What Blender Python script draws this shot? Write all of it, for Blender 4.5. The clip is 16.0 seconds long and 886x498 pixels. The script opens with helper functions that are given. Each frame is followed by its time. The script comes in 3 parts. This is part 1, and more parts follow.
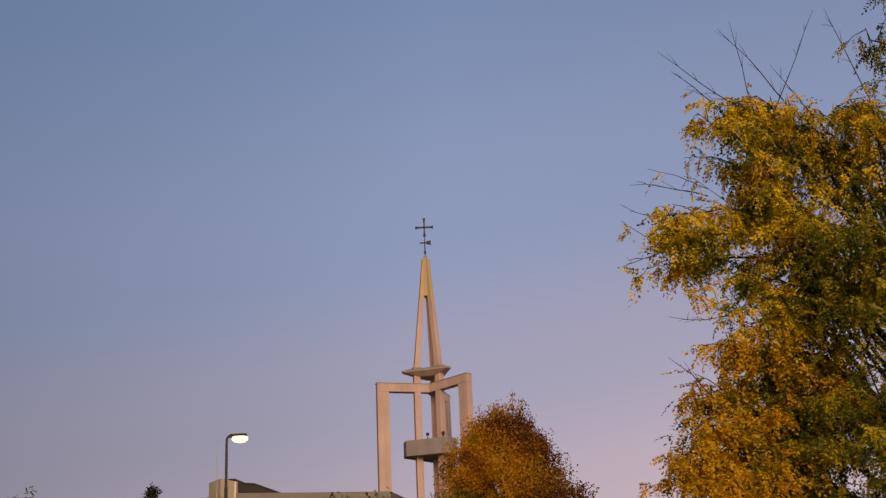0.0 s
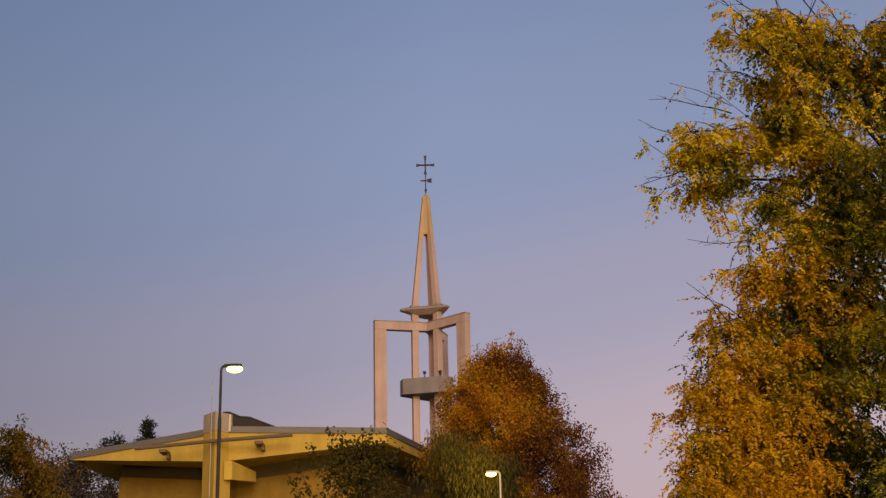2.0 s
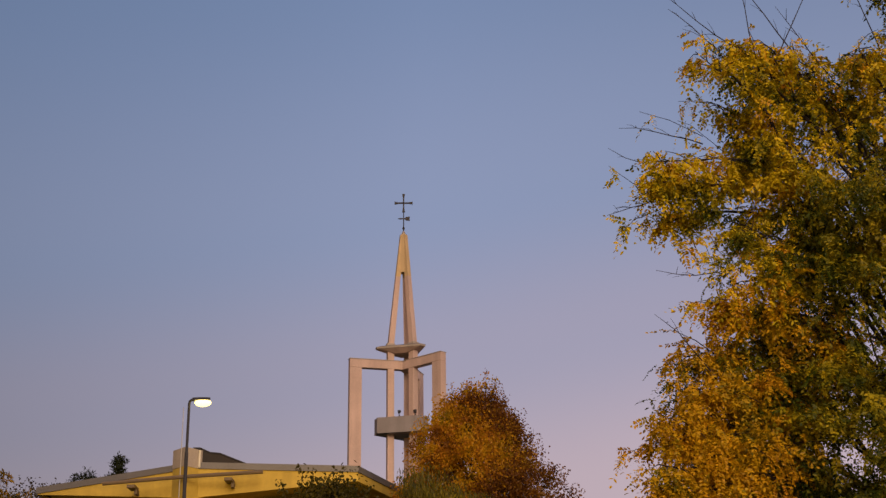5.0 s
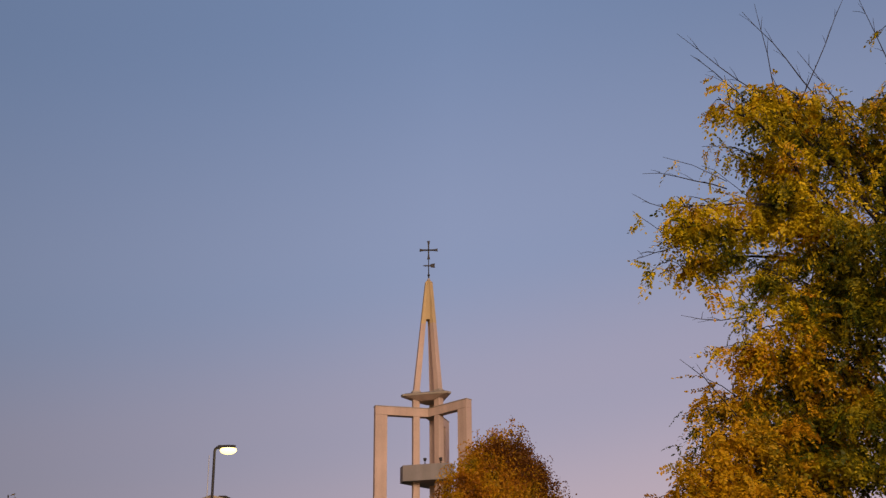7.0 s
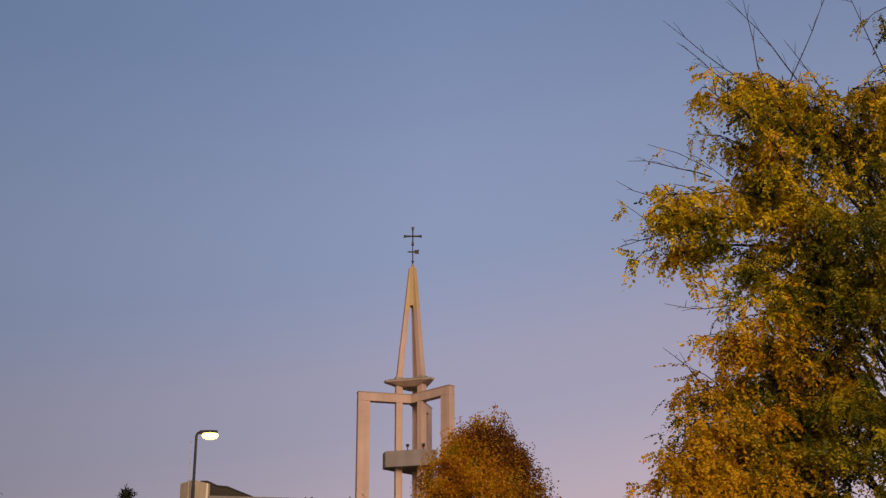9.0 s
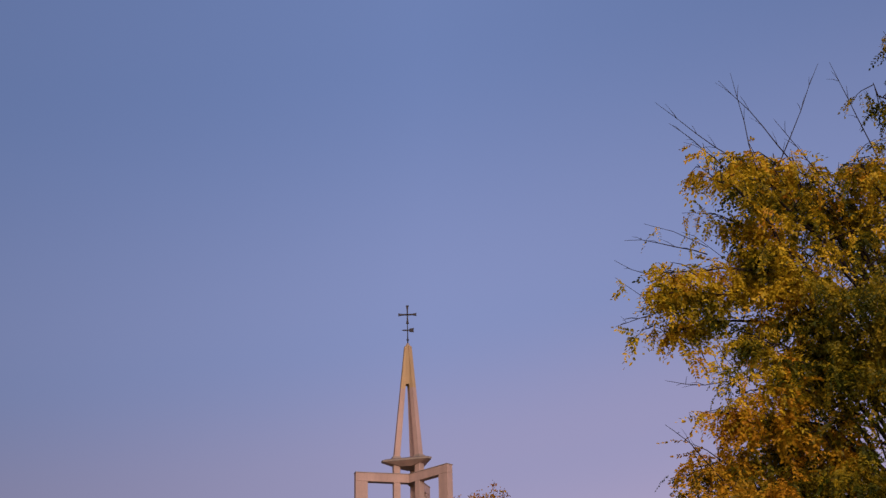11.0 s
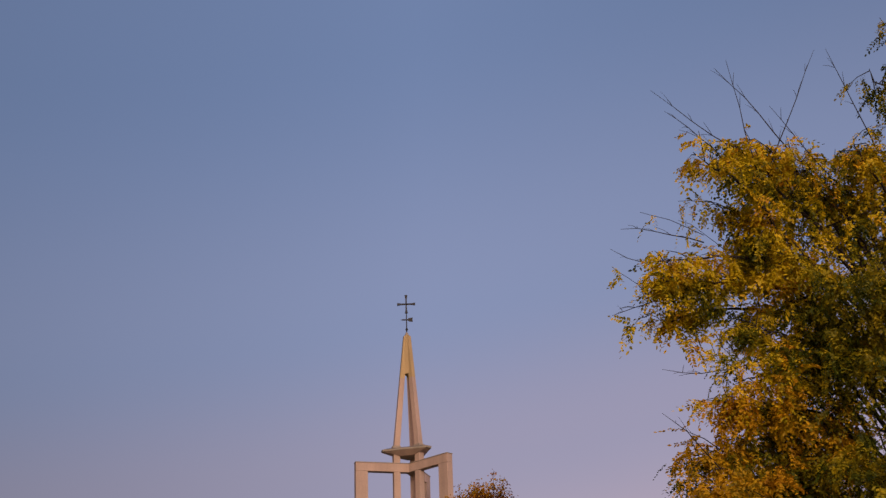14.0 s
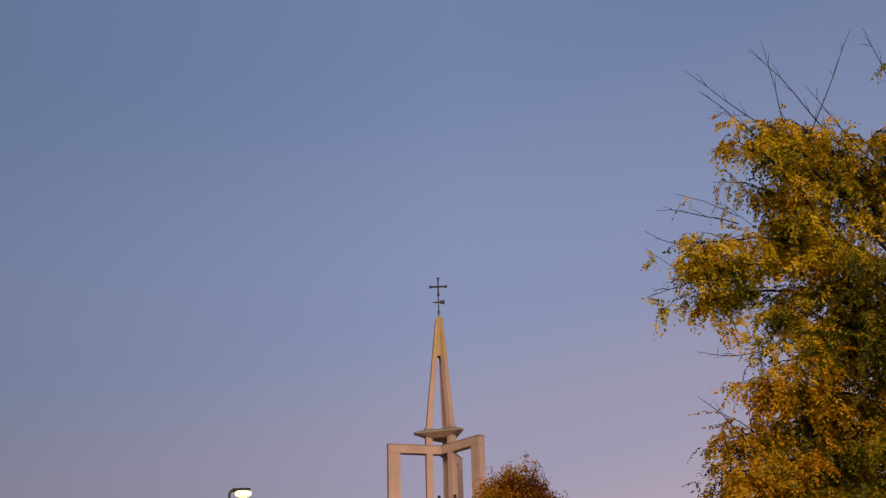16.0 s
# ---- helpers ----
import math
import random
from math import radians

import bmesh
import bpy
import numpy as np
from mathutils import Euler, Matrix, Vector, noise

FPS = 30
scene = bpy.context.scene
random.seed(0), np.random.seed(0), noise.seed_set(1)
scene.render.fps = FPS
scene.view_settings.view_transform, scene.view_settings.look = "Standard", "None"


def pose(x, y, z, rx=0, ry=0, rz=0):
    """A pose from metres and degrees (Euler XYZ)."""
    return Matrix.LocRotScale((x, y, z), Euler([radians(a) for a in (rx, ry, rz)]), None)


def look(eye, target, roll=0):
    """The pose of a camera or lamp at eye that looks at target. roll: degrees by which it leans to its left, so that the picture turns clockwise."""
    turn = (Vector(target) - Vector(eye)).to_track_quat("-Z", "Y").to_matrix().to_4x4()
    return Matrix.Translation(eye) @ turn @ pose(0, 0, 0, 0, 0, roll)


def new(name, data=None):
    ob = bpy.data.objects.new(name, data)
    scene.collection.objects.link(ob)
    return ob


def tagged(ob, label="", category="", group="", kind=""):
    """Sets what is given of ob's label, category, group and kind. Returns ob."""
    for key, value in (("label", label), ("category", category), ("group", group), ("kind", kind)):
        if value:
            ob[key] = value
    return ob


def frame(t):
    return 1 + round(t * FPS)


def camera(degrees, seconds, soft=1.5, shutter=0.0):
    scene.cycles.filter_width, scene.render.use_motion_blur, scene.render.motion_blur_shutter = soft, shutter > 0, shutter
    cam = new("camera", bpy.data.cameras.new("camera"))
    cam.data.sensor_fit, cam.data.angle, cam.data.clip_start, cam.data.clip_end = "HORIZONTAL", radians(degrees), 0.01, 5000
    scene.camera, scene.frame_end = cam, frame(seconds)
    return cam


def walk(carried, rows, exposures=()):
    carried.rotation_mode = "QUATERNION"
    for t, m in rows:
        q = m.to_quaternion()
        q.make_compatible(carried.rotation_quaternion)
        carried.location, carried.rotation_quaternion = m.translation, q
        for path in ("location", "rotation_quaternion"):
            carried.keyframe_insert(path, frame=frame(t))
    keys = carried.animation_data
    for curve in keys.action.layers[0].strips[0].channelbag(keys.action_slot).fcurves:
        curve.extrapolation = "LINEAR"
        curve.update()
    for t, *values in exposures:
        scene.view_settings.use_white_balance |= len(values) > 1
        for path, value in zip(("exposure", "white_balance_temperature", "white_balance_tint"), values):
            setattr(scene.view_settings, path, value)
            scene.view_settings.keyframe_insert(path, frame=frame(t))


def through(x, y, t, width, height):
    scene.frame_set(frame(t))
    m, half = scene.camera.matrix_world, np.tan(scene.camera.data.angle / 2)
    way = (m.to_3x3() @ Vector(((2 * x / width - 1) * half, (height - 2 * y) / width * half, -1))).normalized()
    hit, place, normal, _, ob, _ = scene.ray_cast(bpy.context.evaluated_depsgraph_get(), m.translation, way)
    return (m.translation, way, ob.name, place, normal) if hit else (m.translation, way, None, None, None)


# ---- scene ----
cam = camera(36.9, 16.0, soft=1.4)

# seconds, place in metres, heading to the right, tilt up and lean in degrees
PATH = [
    (0.0, -0.024, -0.767, 1.622, -0.066, 20.130, -2.457),
    (0.5, 0.056, -0.690, 1.597, -1.971, 19.986, -1.974),
    (1.0, -0.017, -0.437, 1.616, -1.924, 19.182, 0.578),
    (1.5, -0.116, -0.223, 1.631, 0.000, 18.759, 1.501),
    (2.0, -0.084, -0.097, 1.626, -0.118, 17.644, -1.222),
    (2.5, 0.016, -0.066, 1.604, -3.237, 18.486, -1.344),
    (3.0, 0.078, 0.018, 1.588, -2.818, 17.523, -0.649),
    (3.5, 0.007, 0.114, 1.598, 0.606, 18.514, 0.618),
    (4.0, -0.061, 0.174, 1.589, 1.719, 19.328, 0.027),
    (4.2, -0.037, 0.146, 1.609, 1.283, 19.313, -0.114),
    (6.3, 0.053, 0.150, 1.579, 0.586, 20.446, -1.039),
    (6.5, 0.044, 0.134, 1.581, 0.263, 20.871, -0.965),
    (7.0, 0.038, 0.132, 1.584, -0.289, 21.412, -0.455),
    (7.5, 0.035, 0.192, 1.602, -0.277, 21.219, -0.185),
    (8.0, 0.040, 0.183, 1.599, 0.153, 20.857, -0.293),
    (8.5, 0.040, 0.181, 1.594, 0.423, 20.821, -0.305),
    (9.0, 0.046, 0.187, 1.606, 0.432, 20.817, -0.285),
    (9.5, 0.030, 0.164, 1.595, -0.092, 20.969, -0.079),
    (9.6, 0.026, 0.150, 1.592, -0.110, 21.000, -0.090),
    (9.7, -0.029, 0.003, 1.564, 0.542, 22.805, -1.503),
    (11.8, -0.007, 0.057, 1.608, 0.881, 24.208, -1.555),
    (12.0, -0.003, 0.068, 1.612, 0.849, 23.860, -1.550),
    (12.5, 0.002, 0.148, 1.632, 0.935, 23.068, -1.896),
    (13.0, -0.000, 0.060, 1.618, 1.239, 23.384, -2.223),
    (13.5, 0.002, 0.060, 1.615, 0.915, 23.731, -2.025),
    (14.0, 0.006, 0.060, 1.608, 0.865, 23.663, -2.031),
    (14.5, 0.006, 0.071, 1.621, 1.095, 23.608, -2.287),
    (15.0, -0.001, 0.073, 1.623, 0.859, 23.615, -2.207),
    (15.5, 0.004, 0.086, 1.625, 0.224, 23.526, -2.039),
    (16.0, -0.002, 0.089, 1.619, -0.649, 22.951, -1.583),
]


def stand(x, y, z, heading, tilt, lean):
    return pose(x, y, z, 90 + tilt, 0, -heading) @ pose(0, 0, 0, 0, 0, lean)


# seconds, stops, kelvin, tint: the picture turns blue for a moment late in the shot
TONE = [(0.0, 0.03, 6500, 10), (3.0, -0.02, 6500, 10), (9.6, -0.02, 6430, 10), (9.7, -0.10, 4950, 26), (10.6, -0.14, 5550, 23),
        (11.8, -0.16, 5850, 22), (12.5, -0.15, 6030, 16), (13.5, -0.13, 6230, 14), (16.0, -0.12, 6330, 13)]
walk(cam, [(t, stand(*r)) for t, *r in PATH], TONE)

# ---- dusk sky and the afterglow behind the camera ----
world = bpy.data.worlds.new("dusk")
scene.world = world
world.use_nodes = True
wn, wl = world.node_tree.nodes, world.node_tree.links
wn.clear()


def node(nodes, kind, **values):
    made = nodes.new(kind)
    for key, value in values.items():
        made.inputs[int(key[1:]) if key[0] == "i" and key[1:].isdigit() else key.replace("_", " ")].default_value = value
    return made


def ramp(nodes, stops, mode="LINEAR"):
    made = nodes.new("ShaderNodeValToRGB")
    made.color_ramp.interpolation = mode
    while len(made.color_ramp.elements) < len(stops):
        made.color_ramp.elements.new(0.5)
    for element, (at, colour) in zip(made.color_ramp.elements, stops):
        element.position, element.color = at, (*colour, 1)
    return made


sky = wn.new("ShaderNodeTexSky")
sky.sky_type, sky.sun_disc = "NISHITA", False
sky.sun_elevation, sky.sun_rotation = radians(1.0), radians(180)
sky.air_density, sky.dust_density, sky.ozone_density = 1.0, 1.5, 2.0
coord = wn.new("ShaderNodeTexCoord")
split = wn.new("ShaderNodeSeparateXYZ")
dusk = ramp(wn, [(0.0, (0.56, 0.37, 0.40)), (0.14, (0.505, 0.385, 0.445)), (0.25, (0.365, 0.33, 0.445)),
                 (0.36, (0.268, 0.308, 0.472)), (0.55, (0.179, 0.243, 0.410)), (1.0, (0.10, 0.16, 0.32))], "EASE")
slope = node(wn, "ShaderNodeMath", i1=0.62, i2=0.955)
slope.operation = "MULTIPLY_ADD"
east = node(wn, "ShaderNodeMath", i1=0.0)
east.operation = "MAXIMUM"
aloft = node(wn, "ShaderNodeMath")
aloft.operation = "MULTIPLY"
fade = node(wn, "ShaderNodeMath", i1=-2.0)
fade.operation = "MULTIPLY_ADD"
north = node(wn, "ShaderNodeMath", i1=0.0)
north.operation = "MINIMUM"
depth = node(wn, "ShaderNodeMath", i0=0.45)
depth.operation = "SUBTRACT"
depth.use_clamp = True
murk = node(wn, "ShaderNodeMath")
murk.operation = "MULTIPLY"
dull = node(wn, "ShaderNodeMath", i1=1.5)
dull.operation = "MULTIPLY_ADD"
shade = node(wn, "ShaderNodeMix", Factor=1.0)
shade.data_type, shade.blend_type = "RGBA", "MULTIPLY"
glow = ramp(wn, [(0.0, (0, 0, 0)), (1.0, (0.9, 0.48, 0.22))], "EASE")
west = node(wn, "ShaderNodeMath", i1=-1.0)
west.operation = "MULTIPLY"
sum_a = node(wn, "ShaderNodeMix", Factor=0.05)
sum_a.data_type = "RGBA"
sum_b = node(wn, "ShaderNodeMix", Factor=1.0)
sum_b.data_type, sum_b.blend_type = "RGBA", "ADD"
back = node(wn, "ShaderNodeBackground", Strength=1.0)
out = wn.new("ShaderNodeOutputWorld")
wl.new(coord.outputs["Generated"], split.inputs[0])
lower = node(wn, "ShaderNodeMath", i1=-0.15)
lower.operation = "MULTIPLY_ADD"
wl.new(split.outputs["X"], lower.inputs[0])
wl.new(split.outputs["Z"], lower.inputs[2])
wl.new(lower.outputs[0], dusk.inputs[0])
wl.new(split.outputs["Y"], west.inputs[0])
wl.new(west.outputs[0], glow.inputs[0])
wl.new(split.outputs["X"], slope.inputs[0])
wl.new(split.outputs["X"], east.inputs[0])
wl.new(east.outputs[0], aloft.inputs[0])
wl.new(split.outputs["Z"], aloft.inputs[1])
wl.new(aloft.outputs[0], fade.inputs[0])
wl.new(slope.outputs[0], fade.inputs[2])
wl.new(split.outputs["X"], north.inputs[0])
wl.new(split.outputs["Z"], depth.inputs[1])
wl.new(north.outputs[0], murk.inputs[0])
wl.new(depth.outputs[0], murk.inputs[1])
wl.new(murk.outputs[0], dull.inputs[0])
wl.new(fade.outputs[0], dull.inputs[2])
wl.new(dull.outputs[0], shade.inputs[7])
wl.new(dusk.outputs[0], shade.inputs[6])
wl.new(shade.outputs[2], sum_a.inputs[6])
wl.new(sky.outputs[0], sum_a.inputs[7])
wl.new(sum_a.outputs[2], sum_b.inputs[6])
wl.new(glow.outputs[0], sum_b.inputs[7])
wl.new(sum_b.outputs[2], back.inputs[0])
wl.new(back.outputs[0], out.inputs[0])

sun_data = bpy.data.lights.new("afterglow", "SUN")
sun_data.energy, sun_data.angle, sun_data.color = 1.5, radians(20), (1.0, 0.73, 0.46)
sun = new("afterglow", sun_data)
sun.matrix_world = look((6, -31, 9), (0, 0, 0))



# ---- materials ----
def surface(name, colour, dark=0.75, rough=0.8, grain=30.0, blotch=1.2, bump=0.15, metal=0.0, streaks=0.0, island=0.0):
    """A mottled surface: blotches, fine grain, runs of dirt down its sides and a little relief."""
    m = bpy.data.materials.new(name)
    m.use_nodes = True
    n, k = m.node_tree.nodes, m.node_tree.links
    shader = n["Principled BSDF"]
    shader.inputs["Roughness"].default_value, shader.inputs["Metallic"].default_value = rough, metal
    where = n.new("ShaderNodeTexCoord")
    big = node(n, "ShaderNodeTexNoise", Scale=blotch, Detail=5.0, Roughness=0.6)
    fine = node(n, "ShaderNodeTexNoise", Scale=grain, Detail=6.0, Roughness=0.65)
    for tex in (big, fine):
        k.new(where.outputs["Object"], tex.inputs["Vector"])
    mixed = node(n, "ShaderNodeMix", Factor=0.45)
    mixed.data_type = "FLOAT"
    k.new(big.outputs[0], mixed.inputs[2])
    k.new(fine.outputs[0], mixed.inputs[3])
    value = mixed.outputs[0]
    if streaks:
        stretch = node(n, "ShaderNodeMapping", Scale=(2.3, 2.3, 0.16))
        runs = node(n, "ShaderNodeTexNoise", Scale=1.0, Detail=4.0)
        k.new(where.outputs["Object"], stretch.inputs[0])
        k.new(stretch.outputs[0], runs.inputs["Vector"])
        again = node(n, "ShaderNodeMix", Factor=streaks)
        again.data_type = "FLOAT"
        k.new(value, again.inputs[2])
        k.new(runs.outputs[0], again.inputs[3])
        value = again.outputs[0]
    tone = ramp(n, [(0.32, [c * dark for c in colour]), (0.68, [min(1, c * 1.12) for c in colour])])
    k.new(value, tone.inputs[0])
    k.new(tone.outputs[0], shader.inputs["Base Color"])
    relief = node(n, "ShaderNodeBump", Strength=bump, Distance=0.02)
    k.new(fine.outputs[0], relief.inputs["Height"])
    k.new(relief.outputs[0], shader.inputs["Normal"])
    return m


def foliage(name, stops, patch=1.6, through=0.25, leaf=6.0, speck=0.12):
    """Leaves: colour changes from spray to spray and from leaf to leaf, and light passes through."""
    m = bpy.data.materials.new(name)
    m.use_nodes = True
    n, k = m.node_tree.nodes, m.node_tree.links
    n.remove(n["Principled BSDF"])
    end = n["Material Output"]
    where = n.new("ShaderNodeTexCoord")
    tex = node(n, "ShaderNodeTexNoise", Scale=patch, Detail=3.0, Roughness=0.55)
    k.new(where.outputs["Object"], tex.inputs["Vector"])
    geo = n.new("ShaderNodeNewGeometry")
    sprig = node(n, "ShaderNodeTexNoise", Scale=leaf, Detail=1.0)
    k.new(where.outputs["Object"], sprig.inputs["Vector"])
    pair = node(n, "ShaderNodeMix", Factor=0.42)
    pair.data_type = "FLOAT"
    k.new(tex.outputs[0], pair.inputs[2])
    k.new(sprig.outputs[0], pair.inputs[3])
    mixed = node(n, "ShaderNodeMix", Factor=speck)
    mixed.data_type = "FLOAT"
    k.new(pair.outputs[0], mixed.inputs[2])
    k.new(geo.outputs["Random Per Island"], mixed.inputs[3])
    tone = ramp(n, stops)
    k.new(mixed.outputs[0], tone.inputs[0])
    face = node(n, "ShaderNodeBsdfDiffuse", Roughness=0.6)
    inner = n.new("ShaderNodeBsdfTranslucent")
    gloss = node(n, "ShaderNodeBsdfGlossy", Roughness=0.45)
    both = node(n, "ShaderNodeMixShader", i0=through)
    last = node(n, "ShaderNodeMixShader", i0=0.02)
    k.new(tone.outputs[0], face.inputs[0])
    k.new(tone.outputs[0], inner.inputs[0])
    k.new(face.outputs[0], both.inputs[1])
    k.new(inner.outputs[0], both.inputs[2])
    k.new(both.outputs[0], last.inputs[1])
    k.new(gloss.outputs[0], last.inputs[2])
    k.new(last.outputs[0], end.inputs[0])
    return m


def shining(name, colour, strength):
    m = bpy.data.materials.new(name)
    m.use_nodes = True
    shader = m.node_tree.nodes["Principled BSDF"]
    shader.inputs["Base Color"].default_value = (0.8, 0.75, 0.6, 1)
    shader.inputs["Emission Color"].default_value = (*colour, 1)
    shader.inputs["Emission Strength"].default_value = strength
    return m


CONCRETE = surface("pale concrete", (0.57, 0.43, 0.37), 0.66, 0.85, 14, 0.7, 0.2, streaks=0.45)
PARAPET = surface("grey concrete", (0.27, 0.25, 0.25), 0.72, 0.85, 14, 0.9, 0.2, streaks=0.5)
SLAB = surface("weathered concrete", (0.40, 0.35, 0.30), 0.65, 0.85, 14, 0.9, 0.2, streaks=0.3)
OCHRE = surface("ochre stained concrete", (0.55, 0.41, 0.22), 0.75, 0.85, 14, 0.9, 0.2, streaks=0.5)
CREAM = surface("cream painted concrete", (0.50, 0.36, 0.06), 0.72, 0.8, 10, 0.6, 0.15, streaks=0.5)
COPING = surface("zinc coping", (0.13, 0.13, 0.14), 0.8, 0.6, 20, 0.8, 0.05, 0.2)
BRICK = surface("terracotta render", (0.27, 0.17, 0.024), 0.6, 0.9, 9, 0.7, 0.3, streaks=0.3)
SHADOWY = surface("dark brown eaves strip", (0.06, 0.045, 0.035), 0.6, 0.6, 12, 1.0, 0.2)
ROOFING = surface("bitumen roofing", (0.035, 0.031, 0.03), 0.6, 0.9, 20, 0.6, 0.2)
IRON = surface("dark painted iron", (0.032, 0.032, 0.037), 0.7, 0.7, 40, 2.0, 0.1)
TARNISH = surface("brown tarnished steel", (0.14, 0.10, 0.06), 0.7, 0.6, 30, 1.5, 0.1)
STEEL = surface("galvanised steel", (0.42, 0.42, 0.40), 0.8, 0.5, 30, 1.5, 0.1, 0.6)
PALE = surface("pale painted steel", (0.62, 0.6, 0.52), 0.85, 0.5, 30, 1.5, 0.1)
BARK = surface("grey brown bark", (0.042, 0.033, 0.028), 0.5, 0.95, 60, 6, 0.6)
GRASS = surface("autumn grass", (0.075, 0.085, 0.03), 0.5, 0.95, 25, 0.3, 0.6)
WALL = surface("far rendered wall", (0.36, 0.33, 0.30), 0.8, 0.9, 8, 0.4, 0.1)
GLASS = surface("dark window glass", (0.02, 0.022, 0.026), 0.8, 0.5, 10, 1.0, 0.02)
LENS = shining("glowing lamp lens", (1.0, 0.77, 0.21), 3.6)

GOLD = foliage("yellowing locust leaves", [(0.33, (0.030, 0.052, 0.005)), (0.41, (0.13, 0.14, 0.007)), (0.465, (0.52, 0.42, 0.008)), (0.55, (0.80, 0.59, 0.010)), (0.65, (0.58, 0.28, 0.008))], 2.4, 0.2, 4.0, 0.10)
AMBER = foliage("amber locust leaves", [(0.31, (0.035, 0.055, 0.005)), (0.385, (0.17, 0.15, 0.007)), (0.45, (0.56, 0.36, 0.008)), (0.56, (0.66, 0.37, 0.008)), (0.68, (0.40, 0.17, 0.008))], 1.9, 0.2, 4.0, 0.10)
# inner leaves: greener, and darkened to carry the shade inside the crown
INNER = foliage("green inner locust leaves darkened for crown shade", [(0.37, (0.022, 0.042, 0.005)), (0.47, (0.085, 0.10, 0.007)), (0.52, (0.32, 0.28, 0.008)), (0.62, (0.54, 0.40, 0.010))], 1.5, 0.18, 4.0, 0.10)
GREEN = foliage("green locust leaves", [(0.36, (0.022, 0.045, 0.004)), (0.46, (0.075, 0.10, 0.006)), (0.55, (0.24, 0.21, 0.008)), (0.65, (0.42, 0.32, 0.009))], 2.2, 0.18, 4.0, 0.10)
GILT = foliage("golden orange leaves", [(0.34, (0.22, 0.17, 0.008)), (0.45, (0.60, 0.35, 0.010)), (0.55, (0.46, 0.20, 0.010)), (0.67, (0.18, 0.07, 0.010))], 0.9, 0.42, leaf=1.8, speck=0.07)
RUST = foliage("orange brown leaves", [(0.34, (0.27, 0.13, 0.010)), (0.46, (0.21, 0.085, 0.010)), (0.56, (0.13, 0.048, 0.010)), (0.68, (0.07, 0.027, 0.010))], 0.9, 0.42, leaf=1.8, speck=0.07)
LIME = foliage("yellow green leaves", [(0.36, (0.024, 0.032, 0.005)), (0.64, (0.135, 0.112, 0.008))], 0.6)
DEEP = foliage("dark green leaves", [(0.30, (0.018, 0.024, 0.006)), (0.70, (0.075, 0.06, 0.009))], 0.7)
OLIVE = foliage("olive brown leaves", [(0.36, (0.018, 0.022, 0.006)), (0.52, (0.085, 0.064, 0.006)), (0.64, (0.12, 0.065, 0.007))], 0.9)
ASH = foliage("faded grey leaves", [(0.30, (0.035, 0.03, 0.025)), (0.70, (0.10, 0.08, 0.065))], 0.7)
FIR = foliage("dark conifer needles", [(0.30, (0.012, 0.02, 0.010)), (0.70, (0.04, 0.045, 0.018))], 0.4, 0.15)


# ---- building blocks ----
def mesh_of(bm, name, material, bevel=0.0):
    if bevel:
        sharp = [e for e in bm.edges if len(e.link_faces) == 2 and e.calc_face_angle(0) > 0.6]
        bmesh.ops.bevel(bm, geom=sharp, offset=bevel, segments=2, affect="EDGES", profile=0.6)
    bmesh.ops.recalc_face_normals(bm, faces=bm.faces)
    data = bpy.data.meshes.new(name)
    bm.to_mesh(data)
    bm.free()
    data.materials.append(material)
    return data


def part(name, bm, material, parent, label="", bevel=0.0):
    ob = new(name, mesh_of(bm, name, material, bevel))
    ob.parent = parent
    return tagged(ob, label)


def empty(name, place, label, category, group=""):
    ob = new(name)
    ob.location = place
    return tagged(ob, label, category, group)


def box(bm, centre, size, m=None):
    made = bmesh.ops.create_cube(bm, size=1.0)["verts"]
    turn = (m or Matrix.Identity(4)) @ Matrix.Translation(centre) @ Matrix.Diagonal((*size, 1))
    bmesh.ops.transform(bm, matrix=turn, verts=made)
    return made


def boxed(centre, size, m=None):
    bm = bmesh.new()
    box(bm, centre, size, m)
    return bm


def hull(corners_a, corners_b):
    """A solid between two outlines with the same number of corners."""
    bm = bmesh.new()
    a = [bm.verts.new(c) for c in corners_a]
    b = [bm.verts.new(c) for c in corners_b]
    bm.faces.new(a)
    bm.faces.new(b[::-1])
    for i in range(len(a)):
        j = (i + 1) % len(a)
        bm.faces.new((a[i], b[i], b[j], a[j]))
    return bm


def tube(bm, points, radii, sides=7):
    """A tapered round bar along the points."""
    rings = []
    points = [Vector(p) for p in points]
    for i, p in enumerate(points):
        way = (points[min(i + 1, len(points) - 1)] - points[max(i - 1, 0)]).normalized()
        turn = way.to_track_quat("Z", "Y").to_matrix()
        rings.append([bm.verts.new(p + turn @ Vector((math.cos(a) * radii[i], math.sin(a) * radii[i], 0)))
                      for a in (2 * math.pi * s / sides for s in range(sides))])
    for low, high in zip(rings, rings[1:]):
        for s in range(sides):
            bm.faces.new((low[s], low[(s + 1) % sides], high[(s + 1) % sides], high[s]))
    bm.faces.new(rings[0][::-1])
    bm.faces.new(rings[-1])
    return bm


def bent(a, b, sag, rng, steps=5):
    """A crooked limb from a to b, bowed upward by sag."""
    a, b = Vector(a), Vector(b)
    wild = (b - a).length * 0.035
    return [a.lerp(b, i / steps) + Vector((0, 0, sag * math.sin(math.pi * i / steps)))
            + (Vector([rng.uniform(-wild, wild) for _ in range(3)]) if 0 < i < steps else Vector())
            for i in range(steps + 1)]


